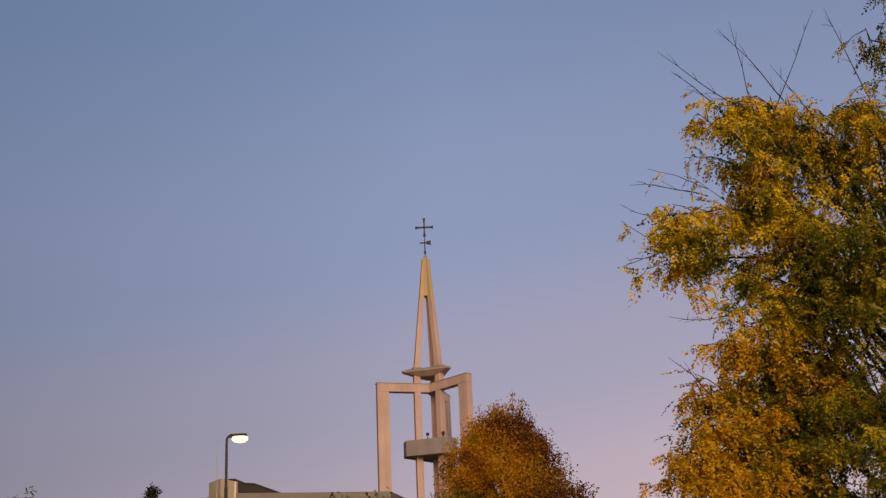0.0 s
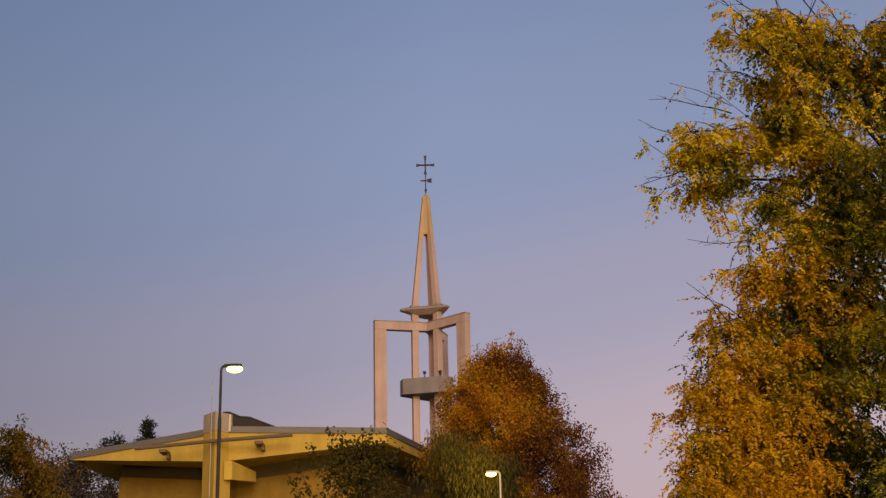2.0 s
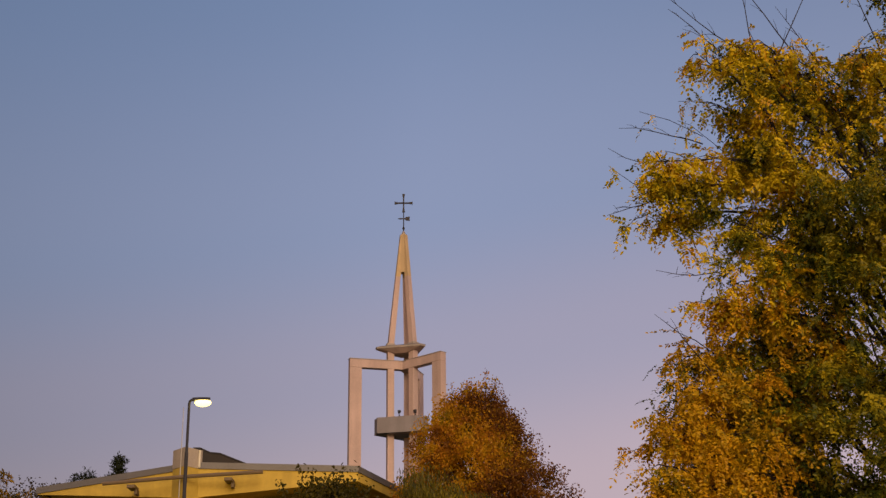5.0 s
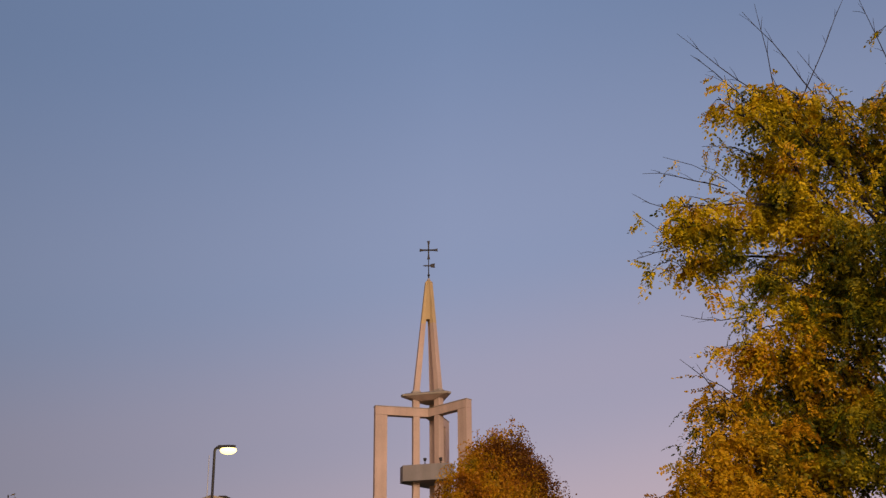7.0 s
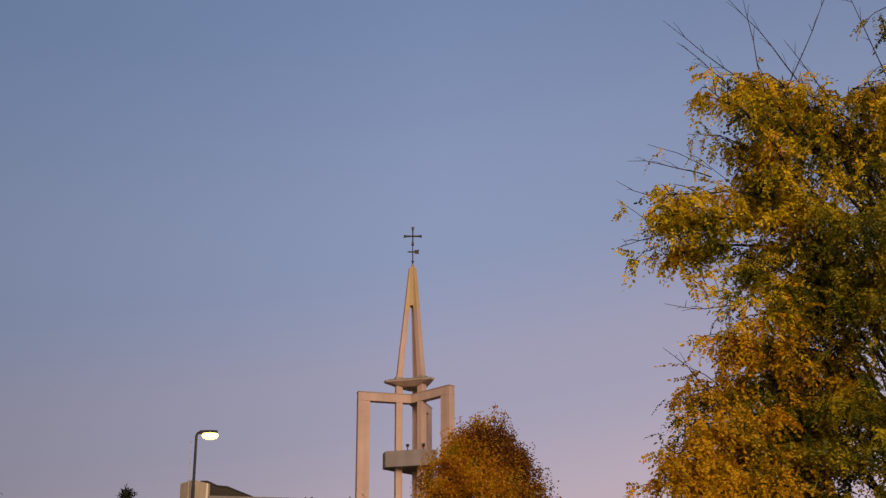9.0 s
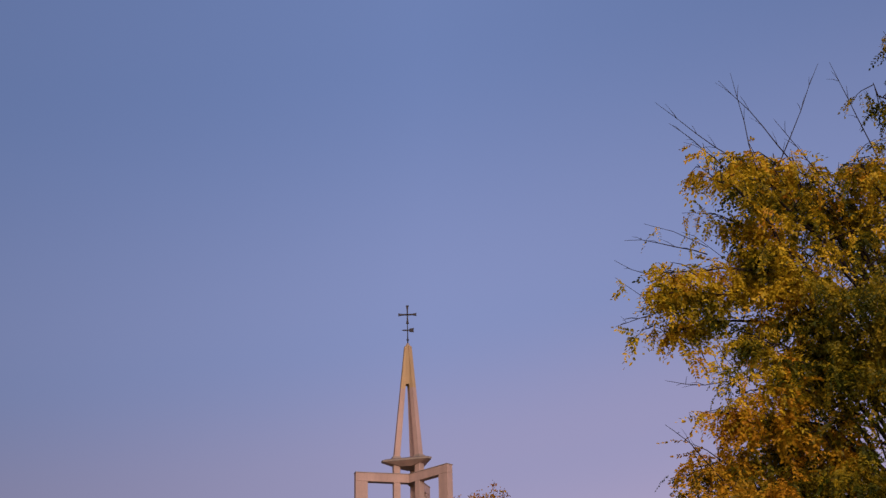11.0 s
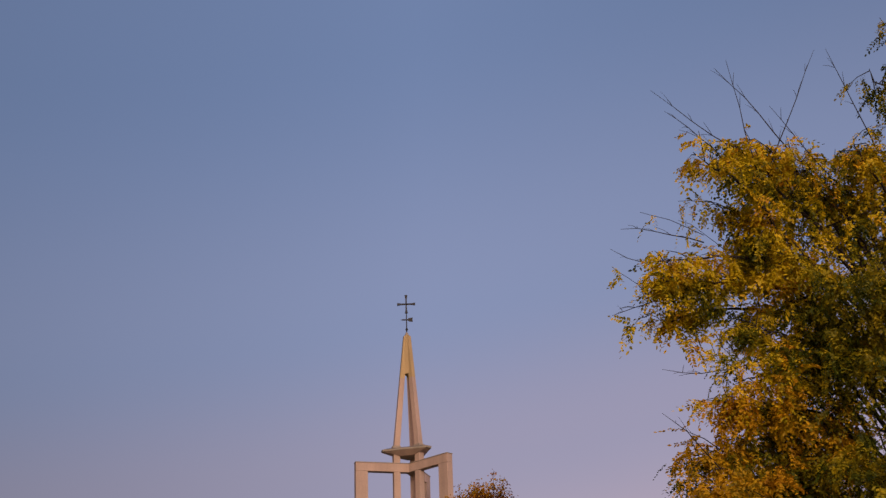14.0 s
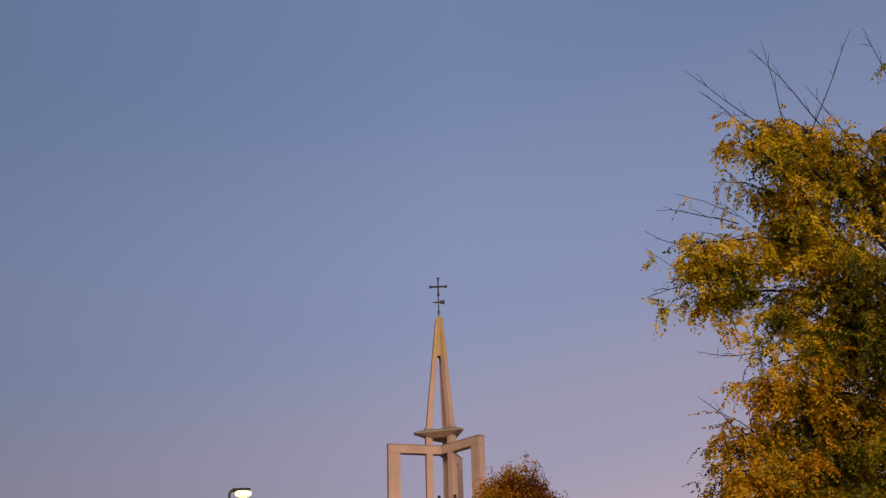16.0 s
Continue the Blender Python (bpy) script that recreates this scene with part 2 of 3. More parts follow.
# ---- foliage ----
def compound_leaf(seed, pairs=6, length=0.18, leaflet=0.039, width=0.025):
    """Feathered leaf along +x: folded oval leaflets, each with its own turn, in pairs and one at the tip."""
    pick = random.Random(seed)
    verts, faces = [], []
    curl = pick.uniform(0.2, 1.1)

    def oval(along, angle, size, wide):
        turn = (Matrix.Rotation(angle + pick.gauss(0, 0.18), 3, "Z") @ Matrix.Rotation(pick.gauss(0.35, 0.3), 3, "Y")
                @ Matrix.Rotation(pick.gauss(0, 0.35), 3, "X"))
        size, start = size * pick.uniform(0.75, 1.15), len(verts)
        for u, v, w in ((0, 0, 0), (0.4, 0.5, 0.12), (0.85, 0.3, 0.08), (1, 0, -0.05), (0.85, -0.3, 0.08), (0.4, -0.5, 0.12)):
            q = turn @ Vector((u * size, v * wide, w * wide))
            verts.append((q.x + along, q.y, q.z - curl * along * along / length))
        faces.extend(([start, start + 1, start + 2, start + 3], [start, start + 3, start + 4, start + 5]))

    for i in range(pairs):
        for side in (-1, 1):
            if pick.random() < 0.9:
                oval(length * (0.2 + 0.7 * i / pairs), side * 1.1, leaflet, width)
    oval(length * 0.92, 0.0, leaflet, width)
    start = len(verts)
    verts.extend([(0, -0.0012, 0), (0, 0.0012, 0), (length * 0.92, 0, -curl * 0.85 * length)])
    faces.append([start, start + 1, start + 2])
    return verts, faces


def single_leaf(length=0.09, width=0.055):
    verts = [(0, 0, 0), (0.35 * length, 0.5 * width, 0.01), (0.8 * length, 0.33 * width, 0), (length, 0, -0.02),
             (0.8 * length, -0.33 * width, 0), (0.35 * length, -0.5 * width, 0.01)]
    return verts, [[0, 1, 2, 3], [0, 3, 4, 5]]


def slim_leaf(length=0.16, width=0.03):
    return [(0, 0, 0), (0.45 * length, 0.5 * width, 0), (length, 0, -0.02), (0.45 * length, -0.5 * width, 0)], [[0, 1, 2, 3]]


def strew(templates, places, rng, droop=0.5, spread=0.35):
    """A mesh of many leaves at the places, turned at random about the upright and hanging by droop."""
    templates = templates if isinstance(templates, list) else [templates]
    allv, allf, first = [], [], 0
    for k, (verts, faces) in enumerate(templates):
        verts, spots = np.array(verts), np.asarray(places)[k::len(templates)]
        n, count = len(spots), len(verts)
        heading = rng.uniform(0, 2 * np.pi, n)
        fall = np.clip(rng.normal(droop, spread, n), -1.2, 1.5)
        lean = rng.normal(0, 0.6, n)
        size = rng.uniform(0.7, 1.2, n)
        ch, sh, cf, sf, cl, sl = np.cos(heading), np.sin(heading), np.cos(fall), np.sin(fall), np.cos(lean), np.sin(lean)
        p = verts[None] * size[:, None, None]
        y, z = p[..., 1] * cl[:, None] - p[..., 2] * sl[:, None], p[..., 1] * sl[:, None] + p[..., 2] * cl[:, None]
        x, z = p[..., 0] * cf[:, None] + z * sf[:, None], -p[..., 0] * sf[:, None] + z * cf[:, None]
        x, y = x * ch[:, None] - y * sh[:, None], x * sh[:, None] + y * ch[:, None]
        allv += (np.stack([x, y, z], -1) + spots[:, None]).reshape(-1, 3).tolist()
        allf += [[i + first + q * count for i in f] for q in range(n) for f in faces]
        first += n * count
    data = bpy.data.meshes.new("leaves")
    data.from_pydata(allv, [], allf)
    data.update()
    return data


def strew_along(templates, places, ways, rng, roll=0.5):
    """A mesh of many leaves, each one pointing along its own way."""
    allv, allf, first = [], [], 0
    for k, (verts, faces) in enumerate(templates):
        verts = np.array(verts)
        spots, way = np.asarray(places)[k::len(templates)], np.asarray(ways)[k::len(templates)]
        n, count = len(spots), len(verts)
        way = way / np.linalg.norm(way, axis=1)[:, None]
        side = np.cross(np.array([0.02, 0.03, 1.0]), way)
        side /= np.linalg.norm(side, axis=1)[:, None]
        top = np.cross(way, side)
        lean = rng.normal(0, roll, n)[:, None]
        side, top = side * np.cos(lean) + top * np.sin(lean), top * np.cos(lean) - side * np.sin(lean)
        p = verts[None] * rng.uniform(0.7, 1.2, n)[:, None, None]
        spread = p[..., :1] * way[:, None] + p[..., 1:2] * side[:, None] + p[..., 2:] * top[:, None] + spots[:, None]
        allv += spread.reshape(-1, 3).tolist()
        allf += [[i + first + q * count for i in f] for q in range(n) for f in faces]
        first += n * count
    data = bpy.data.meshes.new("leaves")
    data.from_pydata(allv, [], allf)
    data.update()
    return data


def ball(rng, n):
    """Places spread through a unit ball."""
    way = rng.normal(0, 1, (n, 3))
    return way / np.linalg.norm(way, axis=1)[:, None] * rng.uniform(0, 1, (n, 1)) ** 0.45 * 1.35


def crown_part(template, places, rng, material, parent, droop=0.5, label="", name="crown"):
    data = strew(template, places, rng, droop)
    data.materials.append(material)
    ob = new(name, data)
    ob.parent = parent
    return tagged(ob, label, kind="stuff")


def common_tree(name, place, height, outline, seed, template, leaves, material, label, clumps=90, clump=0.5, bare=0.25, droop=0.5, trunk=0.16, twigs=0.0, shoots=(), shift=((0, 0), (1, 0)), turned=None, category="tree"):
    """A tree: outline gives the crown's radius at parts of its height, shift how far it hangs over to the side;
    limbs reach to clumps of leaves; turned is a second leaf material for the right side and where it starts."""
    rng = np.random.default_rng(seed)
    pick = random.Random(seed)
    tree = empty(name, place, label, category)
    lean = [(0, 0, -0.1), (pick.uniform(-.1, .1), pick.uniform(-.1, .1), height * 0.3), (pick.uniform(-.2, .2), pick.uniform(-.2, .2), height * 0.65), (0, 0, height * 0.93)]
    bm = tube(bmesh.new(), lean, [trunk * 1.25, trunk * 0.9, trunk * 0.5, trunk * 0.1], 9)
    part("trunk", bm, BARK, tree)
    spots, at = [], [o[0] for o in outline]
    for i in range(clumps):
        h = bare + (1 - bare) * (i + pick.random()) / clumps
        reach = float(np.interp(h, at, [o[1] for o in outline])) * math.sqrt(pick.uniform(0.12, 1.0))
        turn = i * 2.39996 + pick.uniform(-.4, .4)
        over = float(np.interp(h, [o[0] for o in shift], [o[1] for o in shift]))
        tip = Vector((math.cos(turn) * reach + over, math.sin(turn) * reach, h * height))
        root = Vector((0, 0, max(bare * height * 0.8, tip.z - reach * 0.9 - 0.3)))
        line = bent(root, tip, reach * 0.08, pick)
        limbs = bmesh.new()
        r = trunk * 0.28 * (1.1 - h)
        tube(limbs, line, [r + 0.012 - (r + 0.008) * k / 5 for k in range(6)], 5)
        for _ in range(3):
            start = line[pick.randint(2, 4)]
            end = tip + Vector([pick.gauss(0, clump * 0.6) for _ in range(3)]) + Vector((0, 0, 0.2 * clump))
            tube(limbs, bent(start, end, 0.05, pick, 3), [0.012, 0.009, 0.006, 0.003], 4)
            if twigs and pick.random() < twigs:
                tube(limbs, bent(end, end + Vector((pick.gauss(0, .25), pick.gauss(0, .25), pick.uniform(.2, .7))), 0.02, pick, 3), [0.006, 0.005, 0.004, 0.003], 4)
                spots.append(end + Vector((0, 0, 0.35)))
            spots.append(end)
        spots.append(tip)
        part("limb", limbs, BARK, tree)
    extra = []
    for x, z in shoots:
        line = bent((x * 0.6, 0, z - 1.5), (x, pick.uniform(-0.3, 0.3), z), 0.0, pick, 5)
        part("shoot", tube(bmesh.new(), line, [0.016, 0.014, 0.012, 0.01, 0.007, 0.004], 5), BARK, tree, "thin upright shoot")
        for _ in range(60):
            k = pick.uniform(1.5, 5)
            low_k = min(4, int(k))
            spot = line[low_k].lerp(line[low_k + 1], k - low_k)
            extra.append(list(spot + Vector([pick.gauss(0, 0.17 - 0.02 * k) for _ in range(3)])))
    centre = np.array([list(s) for s in spots])
    chosen = centre[rng.integers(0, len(centre), leaves)] + ball(rng, leaves) * np.array([clump, clump, clump * 0.75])
    chosen = np.concatenate([chosen, np.array(extra)]) if extra else chosen
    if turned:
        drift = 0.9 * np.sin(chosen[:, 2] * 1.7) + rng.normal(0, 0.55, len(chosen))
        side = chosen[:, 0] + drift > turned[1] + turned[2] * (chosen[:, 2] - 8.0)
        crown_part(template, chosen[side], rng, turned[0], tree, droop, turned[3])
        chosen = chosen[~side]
    crown_part(template, chosen, rng, material, tree, droop)
    return tree


# ---- ground ----
def lay_ground():
    bm = bmesh.new()
    steps = [-2500, -600, -200, -90, -60, -40, -25, -15, -8, 0, 8, 15, 25, 40, 60, 90, 120, 200, 600, 2500]
    grid = [[bm.verts.new((x, y, 0)) for x in steps] for y in steps]
    for r in range(len(steps) - 1):
        for c in range(len(steps) - 1):
            bm.faces.new((grid[r][c], grid[r][c + 1], grid[r + 1][c + 1], grid[r + 1][c]))
    ob = new("ground", mesh_of(bm, "ground", GRASS))
    tagged(ob, "flat ground of short dry autumn grass", "ground", kind="structure")


lay_ground()


# ---- bell tower ----
TOWER = (-1.13, 70.0)
ARMS = (-75, 45, 163)


def arm_turn(angle):
    """Local x points out along an arm; 0 faces the viewer, positive to the right."""
    return Matrix.Rotation(radians(angle - 90), 4, "Z")


def triangle(radius, cut, z):
    """Outline of a triangle with clipped corners towards the three arms."""
    corners = []
    for angle in ARMS:
        out = Vector((math.sin(radians(angle)), -math.cos(radians(angle)), 0))
        side = Vector((-out.y, out.x, 0))
        corners += [out * radius - side * cut + Vector((0, 0, z)), out * radius + side * cut + Vector((0, 0, z))]
    return corners


def build_tower():
    tower = empty("bell_tower", (*TOWER, 0), "tall open concrete bell tower with outer frames and spire", "bell tower")
    for angle in ARMS:
        m = arm_turn(angle)
        part("outer_post", boxed((2.67, 0, 9.605), (0.66, 0.40, 19.21), m), CONCRETE, tower, bevel=0.025)
        beam = part("cross_beam", boxed((1.5, 0, 19.44), (3.0, 0.40, 0.46), m), CONCRETE, tower, bevel=0.025)
        coping = boxed((1.5, 0, 19.685), (3.04, 0.45, 0.03), m)
        part("beam_coping", coping, SLAB, beam, "thin dark weathered coping")
        part("column", boxed((0.74, 0, 10.1), (0.36, 0.36, 20.2), m), CONCRETE, tower, bevel=0.025)
        # leaning spire leg
        foot, tip = 0.74, 0.07
        square = ((-1, -1), (1, -1), (1, 1), (-1, 1))

        def slice_at(z):
            k = (z - 20.42) / 6.7
            out, half, wide = foot + (tip - foot) * k, 0.16 - 0.05 * k, 0.16 - 0.05 * k
            return [m @ Vector((out + a * half, b * wide, z)) for a, b in square]

        leg = part("spire_leg", hull(slice_at(20.42), slice_at(24.5)), CONCRETE, tower, bevel=0.02)
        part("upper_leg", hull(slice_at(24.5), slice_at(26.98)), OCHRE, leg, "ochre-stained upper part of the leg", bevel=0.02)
        part("leg_collar", boxed((0.74, 0, 20.52), (0.46, 0.42, 0.26), m), SLAB, leg, "weathered square collar", bevel=0.03)
    tip_low = [Vector((c.x, c.y, 24.75)) for c in triangle(0.28, 0.10, 0)]
    tip_high = [Vector((c.x, c.y, 27.02)) for c in triangle(0.15, 0.11, 0)]
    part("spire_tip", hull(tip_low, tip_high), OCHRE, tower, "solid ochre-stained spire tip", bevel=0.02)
    part("spire_plate", hull(triangle(1.50, 0.16, 20.30), triangle(1.54, 0.16, 20.40)), SLAB, tower, "weathered three-cornered concrete plate", bevel=0.02)
    part("plate_cap", hull(triangle(1.50, 0.15, 20.402), triangle(1.30, 0.13, 20.47)), COPING, tower, "dark weathered cap of the plate")
    part("plate_soffit", hull(triangle(0.52, 0.30, 20.07), triangle(1.46, 0.16, 20.298)), CONCRETE, tower, "tapering underside of the plate", bevel=0.015)
    deck = part("balcony_floor", hull(triangle(1.44, 0.30, 15.66), triangle(1.44, 0.30, 15.84)), PARAPET, tower)
    ring_out, ring_in = triangle(1.52, 0.32, 0), triangle(1.38, 0.28, 0)
    for i in range(6):
        j = (i + 1) % 6
        quad = [ring_out[i], ring_out[j], ring_in[j], ring_in[i]]
        part("parapet_panel", hull([q + Vector((0, 0, 15.66)) for q in quad], [q + Vector((0, 0, 16.50)) for q in quad]), PARAPET, deck, "grey concrete parapet panel", bevel=0.015)
    bm = bmesh.new()
    bmesh.ops.create_cone(bm, cap_ends=True, segments=12, radius1=0.13, radius2=0.07, depth=0.2, matrix=Matrix.Translation((0, 0, 27.1)))
    part("spire_cap", bm, SLAB, tower, bevel=0.015)

    cross = empty("roof_cross", (TOWER[0], TOWER[1], 27.38), "dark iron cross with flared arms above a small wind vane", "cross")
    part("rod", tube(bmesh.new(), [(0, 0, -0.15), (0, 0, 0.6), (0, 0, 1.2)], [0.035, 0.028, 0.025], 8), IRON, cross)
    bm = bmesh.new()
    bmesh.ops.create_uvsphere(bm, u_segments=12, v_segments=8, radius=0.075, matrix=Matrix.Translation((0, 0, 0.02)))
    part("ball", bm, IRON, cross)

    def flare(way, length, name):
        side = Vector((way.z, 0, -way.x))
        out, mid = [], Vector((0, 0, 1.54))
        for along, half in ((0, 0.038), (0.55, 0.04), (0.85, 0.065), (1.0, 0.085)):
            out.append((along * length, half))
        ring = [mid + way * a + side * h for a, h in out] + [mid + way * a - side * h for a, h in out[::-1]]
        depth = Vector((0, 0.035, 0))
        part(name, hull([r - depth for r in ring], [r + depth for r in ring]), IRON, cross)

    flare(Vector((1, 0, 0)), 0.51, "cross_arm")
    flare(Vector((-1, 0, 0)), 0.51, "cross_arm")
    flare(Vector((0, 0, 1)), 0.55, "cross_top")
    flare(Vector((0, 0, -1)), 0.55, "cross_foot")
    flag = [(-0.34, 0.60), (-0.2, 0.56), (0.08, 0.565), (0.12, 0.50), (0.36, 0.47), (0.33, 0.60), (0.36, 0.73), (0.12, 0.70), (0.08, 0.635), (-0.2, 0.64)]
    part("wind_vane", hull([(x, -0.015, z) for x, z in flag], [(x, 0.015, z) for x, z in flag]), IRON, cross)


build_tower()


def floodlight(x, y, aim, label):
    lamp = empty("floodlight", (TOWER[0] + x, TOWER[1] + y, 16.5), label, "floodlight", "floodlights on the tower balcony")
    part("bracket", tube(bmesh.new(), [(0, 0, 0), (0, 0, 0.16)], [0.03, 0.03], 8), IRON, lamp)
    m = Matrix.Translation((0, 0, 0.28)) @ Vector(aim).to_track_quat("Z", "Y").to_matrix().to_4x4()
    bm = bmesh.new()
    bmesh.ops.create_cone(bm, cap_ends=True, segments=16, radius1=0.06, radius2=0.10, depth=0.15, matrix=m)
    housing = part("housing", bm, IRON, lamp, bevel=0.01)
    bm = bmesh.new()
    bmesh.ops.create_cone(bm, cap_ends=True, segments=16, radius1=0.085, radius2=0.085, depth=0.02, matrix=m @ Matrix.Translation((0, 0, 0.08)))
    part("lens", bm, GLASS, housing, "dark glass lens")


floodlight(-0.22, -0.72, (0.05, 0.02, 1), "small round floodlight on the tower parapet")
floodlight(0.62, -0.85, (-0.15, 0.2, 1), "small round floodlight on the tower parapet")


# ---- church ----
def build_church():
    church = empty("church", (-6, 46, 0), "low modern church with cream fascia, wide eaves and terracotta walls", "church")
    base = Vector((-6, 46, 0))

    def v(x, y, z):
        return Vector((x, y, z)) - base

    # eave corners: left tip, pillar, right corner, far right, back
    plan = [(-12.5, 43.3, 8.62), (-7.31, 42.0, 9.17), (-2.13, 42.4, 9.08), (1.85, 56.0, 9.08), (-6.0, 62.0, 9.3), (-11.5, 58.0, 8.7)]
    deep = [0.16, 1.06, 0.42, 0.42, 0.42, 0.3]
    middle = Vector((-6.5, 51, 0))

    def inset(p, by, z):
        q = Vector((p[0], p[1], 0))
        way = (middle - q).normalized()
        q = q + way * by
        return v(q.x, q.y, z)

    n = len(plan)
    for i in range(n):
        j = (i + 1) % n
        a, b = plan[i], plan[j]
        out = [v(a[0], a[1], a[2] - 0.14), v(b[0], b[1], b[2] - 0.14), v(b[0], b[1], b[2] - deep[j]), v(a[0], a[1], a[2] - deep[i])]
        inner = [inset(a, 0.2, a[2] - 0.14), inset(b, 0.2, b[2] - 0.14), inset(b, 0.2, b[2] - deep[j]), inset(a, 0.2, a[2] - deep[i])]
        fascia = part("fascia", hull(out, inner), CREAM, church, "cream painted concrete fascia")
        out = [inset(a, -0.06, a[2] - 0.14), inset(b, -0.06, b[2] - 0.14), inset(b, -0.06, b[2] + 0.06), inset(a, -0.06, a[2] + 0.06)]
        inner = [inset(a, 0.3, a[2] - 0.14), inset(b, 0.3, b[2] - 0.14), inset(b, 0.3, b[2] + 0.06), inset(a, 0.3, a[2] + 0.06)]
        part("coping", hull(out, inner), COPING, fascia, "grey metal coping strip")
        drop = 0.06
        out = [inset(a, 0.2, a[2] - deep[i] + 0.02), inset(b, 0.2, b[2] - deep[j] + 0.02), inset(b, 2.4, b[2] - deep[j] + drop), inset(a, 2.4, a[2] - deep[i] + drop)]
        part("soffit", hull(out, [o + Vector((0, 0, 0.12)) for o in out]), CREAM, church)
        wa, wb = inset(a, 2.0, 0), inset(b, 2.0, 0)
        ta, tb = inset(a, 2.0, a[2] - deep[i] - 0.36), inset(b, 2.0, b[2] - deep[j] - 0.36)
        wa2, wb2, ta2, tb2 = inset(a, 2.35, 0), inset(b, 2.35, 0), inset(a, 2.35, a[2] - deep[i] - 0.36), inset(b, 2.35, b[2] - deep[j] - 0.36)
        wall = part("wall", hull([wa, wb, tb, ta], [wa2, wb2, tb2, ta2]), BRICK, church, "terracotta rendered wall")
        # plain dark brown strip stands in for the clerestory glazing
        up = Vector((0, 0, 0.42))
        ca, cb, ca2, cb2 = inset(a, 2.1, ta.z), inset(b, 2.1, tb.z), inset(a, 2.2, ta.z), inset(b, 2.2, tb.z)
        part("eaves_strip", hull([ca, cb, cb + up, ca + up], [ca2, cb2, cb2 + up, ca2 + up]), SHADOWY, wall, "dark brown strip in place of the eaves glazing")
    top = [inset(p, 0.25, p[2] - 0.05) for p in plan]
    roof = part("roof", hull(top, [t - Vector((0, 0, 0.1)) for t in top]), ROOFING, church, "dark bitumen roof")
    # pillar at the front corner, with its fin and block
    pillar = part("pillar", hull([v(-7.95, 42.1, 0), v(-7.47, 41.45, 0), v(-7.06, 42.1, 0), v(-7.46, 42.7, 0)],
                        [v(-7.95, 42.1, 9.02), v(-7.47, 41.45, 9.02), v(-7.06, 42.1, 9.02), v(-7.46, 42.7, 9.02)]), CREAM, church, "cream concrete pillar set cornerwise", bevel=0.02)
    part("pillar_head", hull([v(-7.97, 42.1, 9.024), v(-7.47, 41.43, 9.024), v(-7.04, 42.1, 9.024), v(-7.46, 42.72, 9.024)],
                             [v(-7.97, 42.1, 9.62), v(-7.47, 41.43, 9.62), v(-7.04, 42.1, 9.62), v(-7.46, 42.72, 9.62)]), SLAB, pillar, "weathered grey pillar head", bevel=0.03)
    part("mast", tube(bmesh.new(), [v(-7.58, 41.36, 0), v(-7.58, 41.36, 6), v(-7.58, 41.36, 10.85)], [0.024, 0.02, 0.010], 8), STEEL, pillar, "thin pale metal mast")
    part("downpipe", tube(bmesh.new(), [v(-7.10, 41.95, 9.05), v(-7.10, 41.95, 9.6)], [0.035, 0.035], 8), PALE, pillar, "pale metal downpipe")
    fin = [(-6.95, 41.75, 8.08), (-6.42, 43.3, 7.95), (-6.42, 43.3, 7.62), (-6.95, 41.75, 7.5)]
    part("fin", hull([v(*f) for f in fin], [v(f[0] - 0.25, f[1], f[2]) for f in fin]), CREAM, church, "cream concrete fin", bevel=0.02)
    hood = [(-7.5, 9.0), (-7.5, 9.86), (-7.28, 9.86), (-6.95, 9.71), (-6.63, 9.68), (-5.78, 9.34), (-5.7, 9.0)]
    part("roof_light", hull([v(x, 43.0, z) for x, z in hood], [v(x, 45.6, z) for x, z in hood]), ROOFING, roof, "dark curved roof light hood", bevel=0.015)
    edge = [(-7.5, 9.86), (-7.28, 9.86), (-6.95, 9.71), (-6.63, 9.68), (-5.78, 9.34)]
    part("hood_edge", tube(bmesh.new(), [v(x, 43.0, z + 0.01) for x, z in edge], [0.03] * 5, 6), IRON, roof, "dark metal edge strip")
    bar = tube(bmesh.new(), [v(-9.95, 41.35, 8.47), v(-7.4, 41.3, 8.66), v(-5.02, 41.35, 8.80)], [0.06, 0.06, 0.06], 8)
    rail = part("rail", bar, TARNISH, church, "long grey rail along the fascia")
    for x, z in ((-9.1, 8.46), (-6.1, 8.66)):
        bm = bmesh.new()
        box(bm, v(x, 41.75, z - 0.06), (0.24, 0.7, 0.10))
        box(bm, v(x + 0.09, 41.95, z - 0.18), (0.09, 0.4, 0.16))
        part("rail_bracket", bm, TARNISH, rail, "stained steel bracket", bevel=0.015)
    return church


build_church()


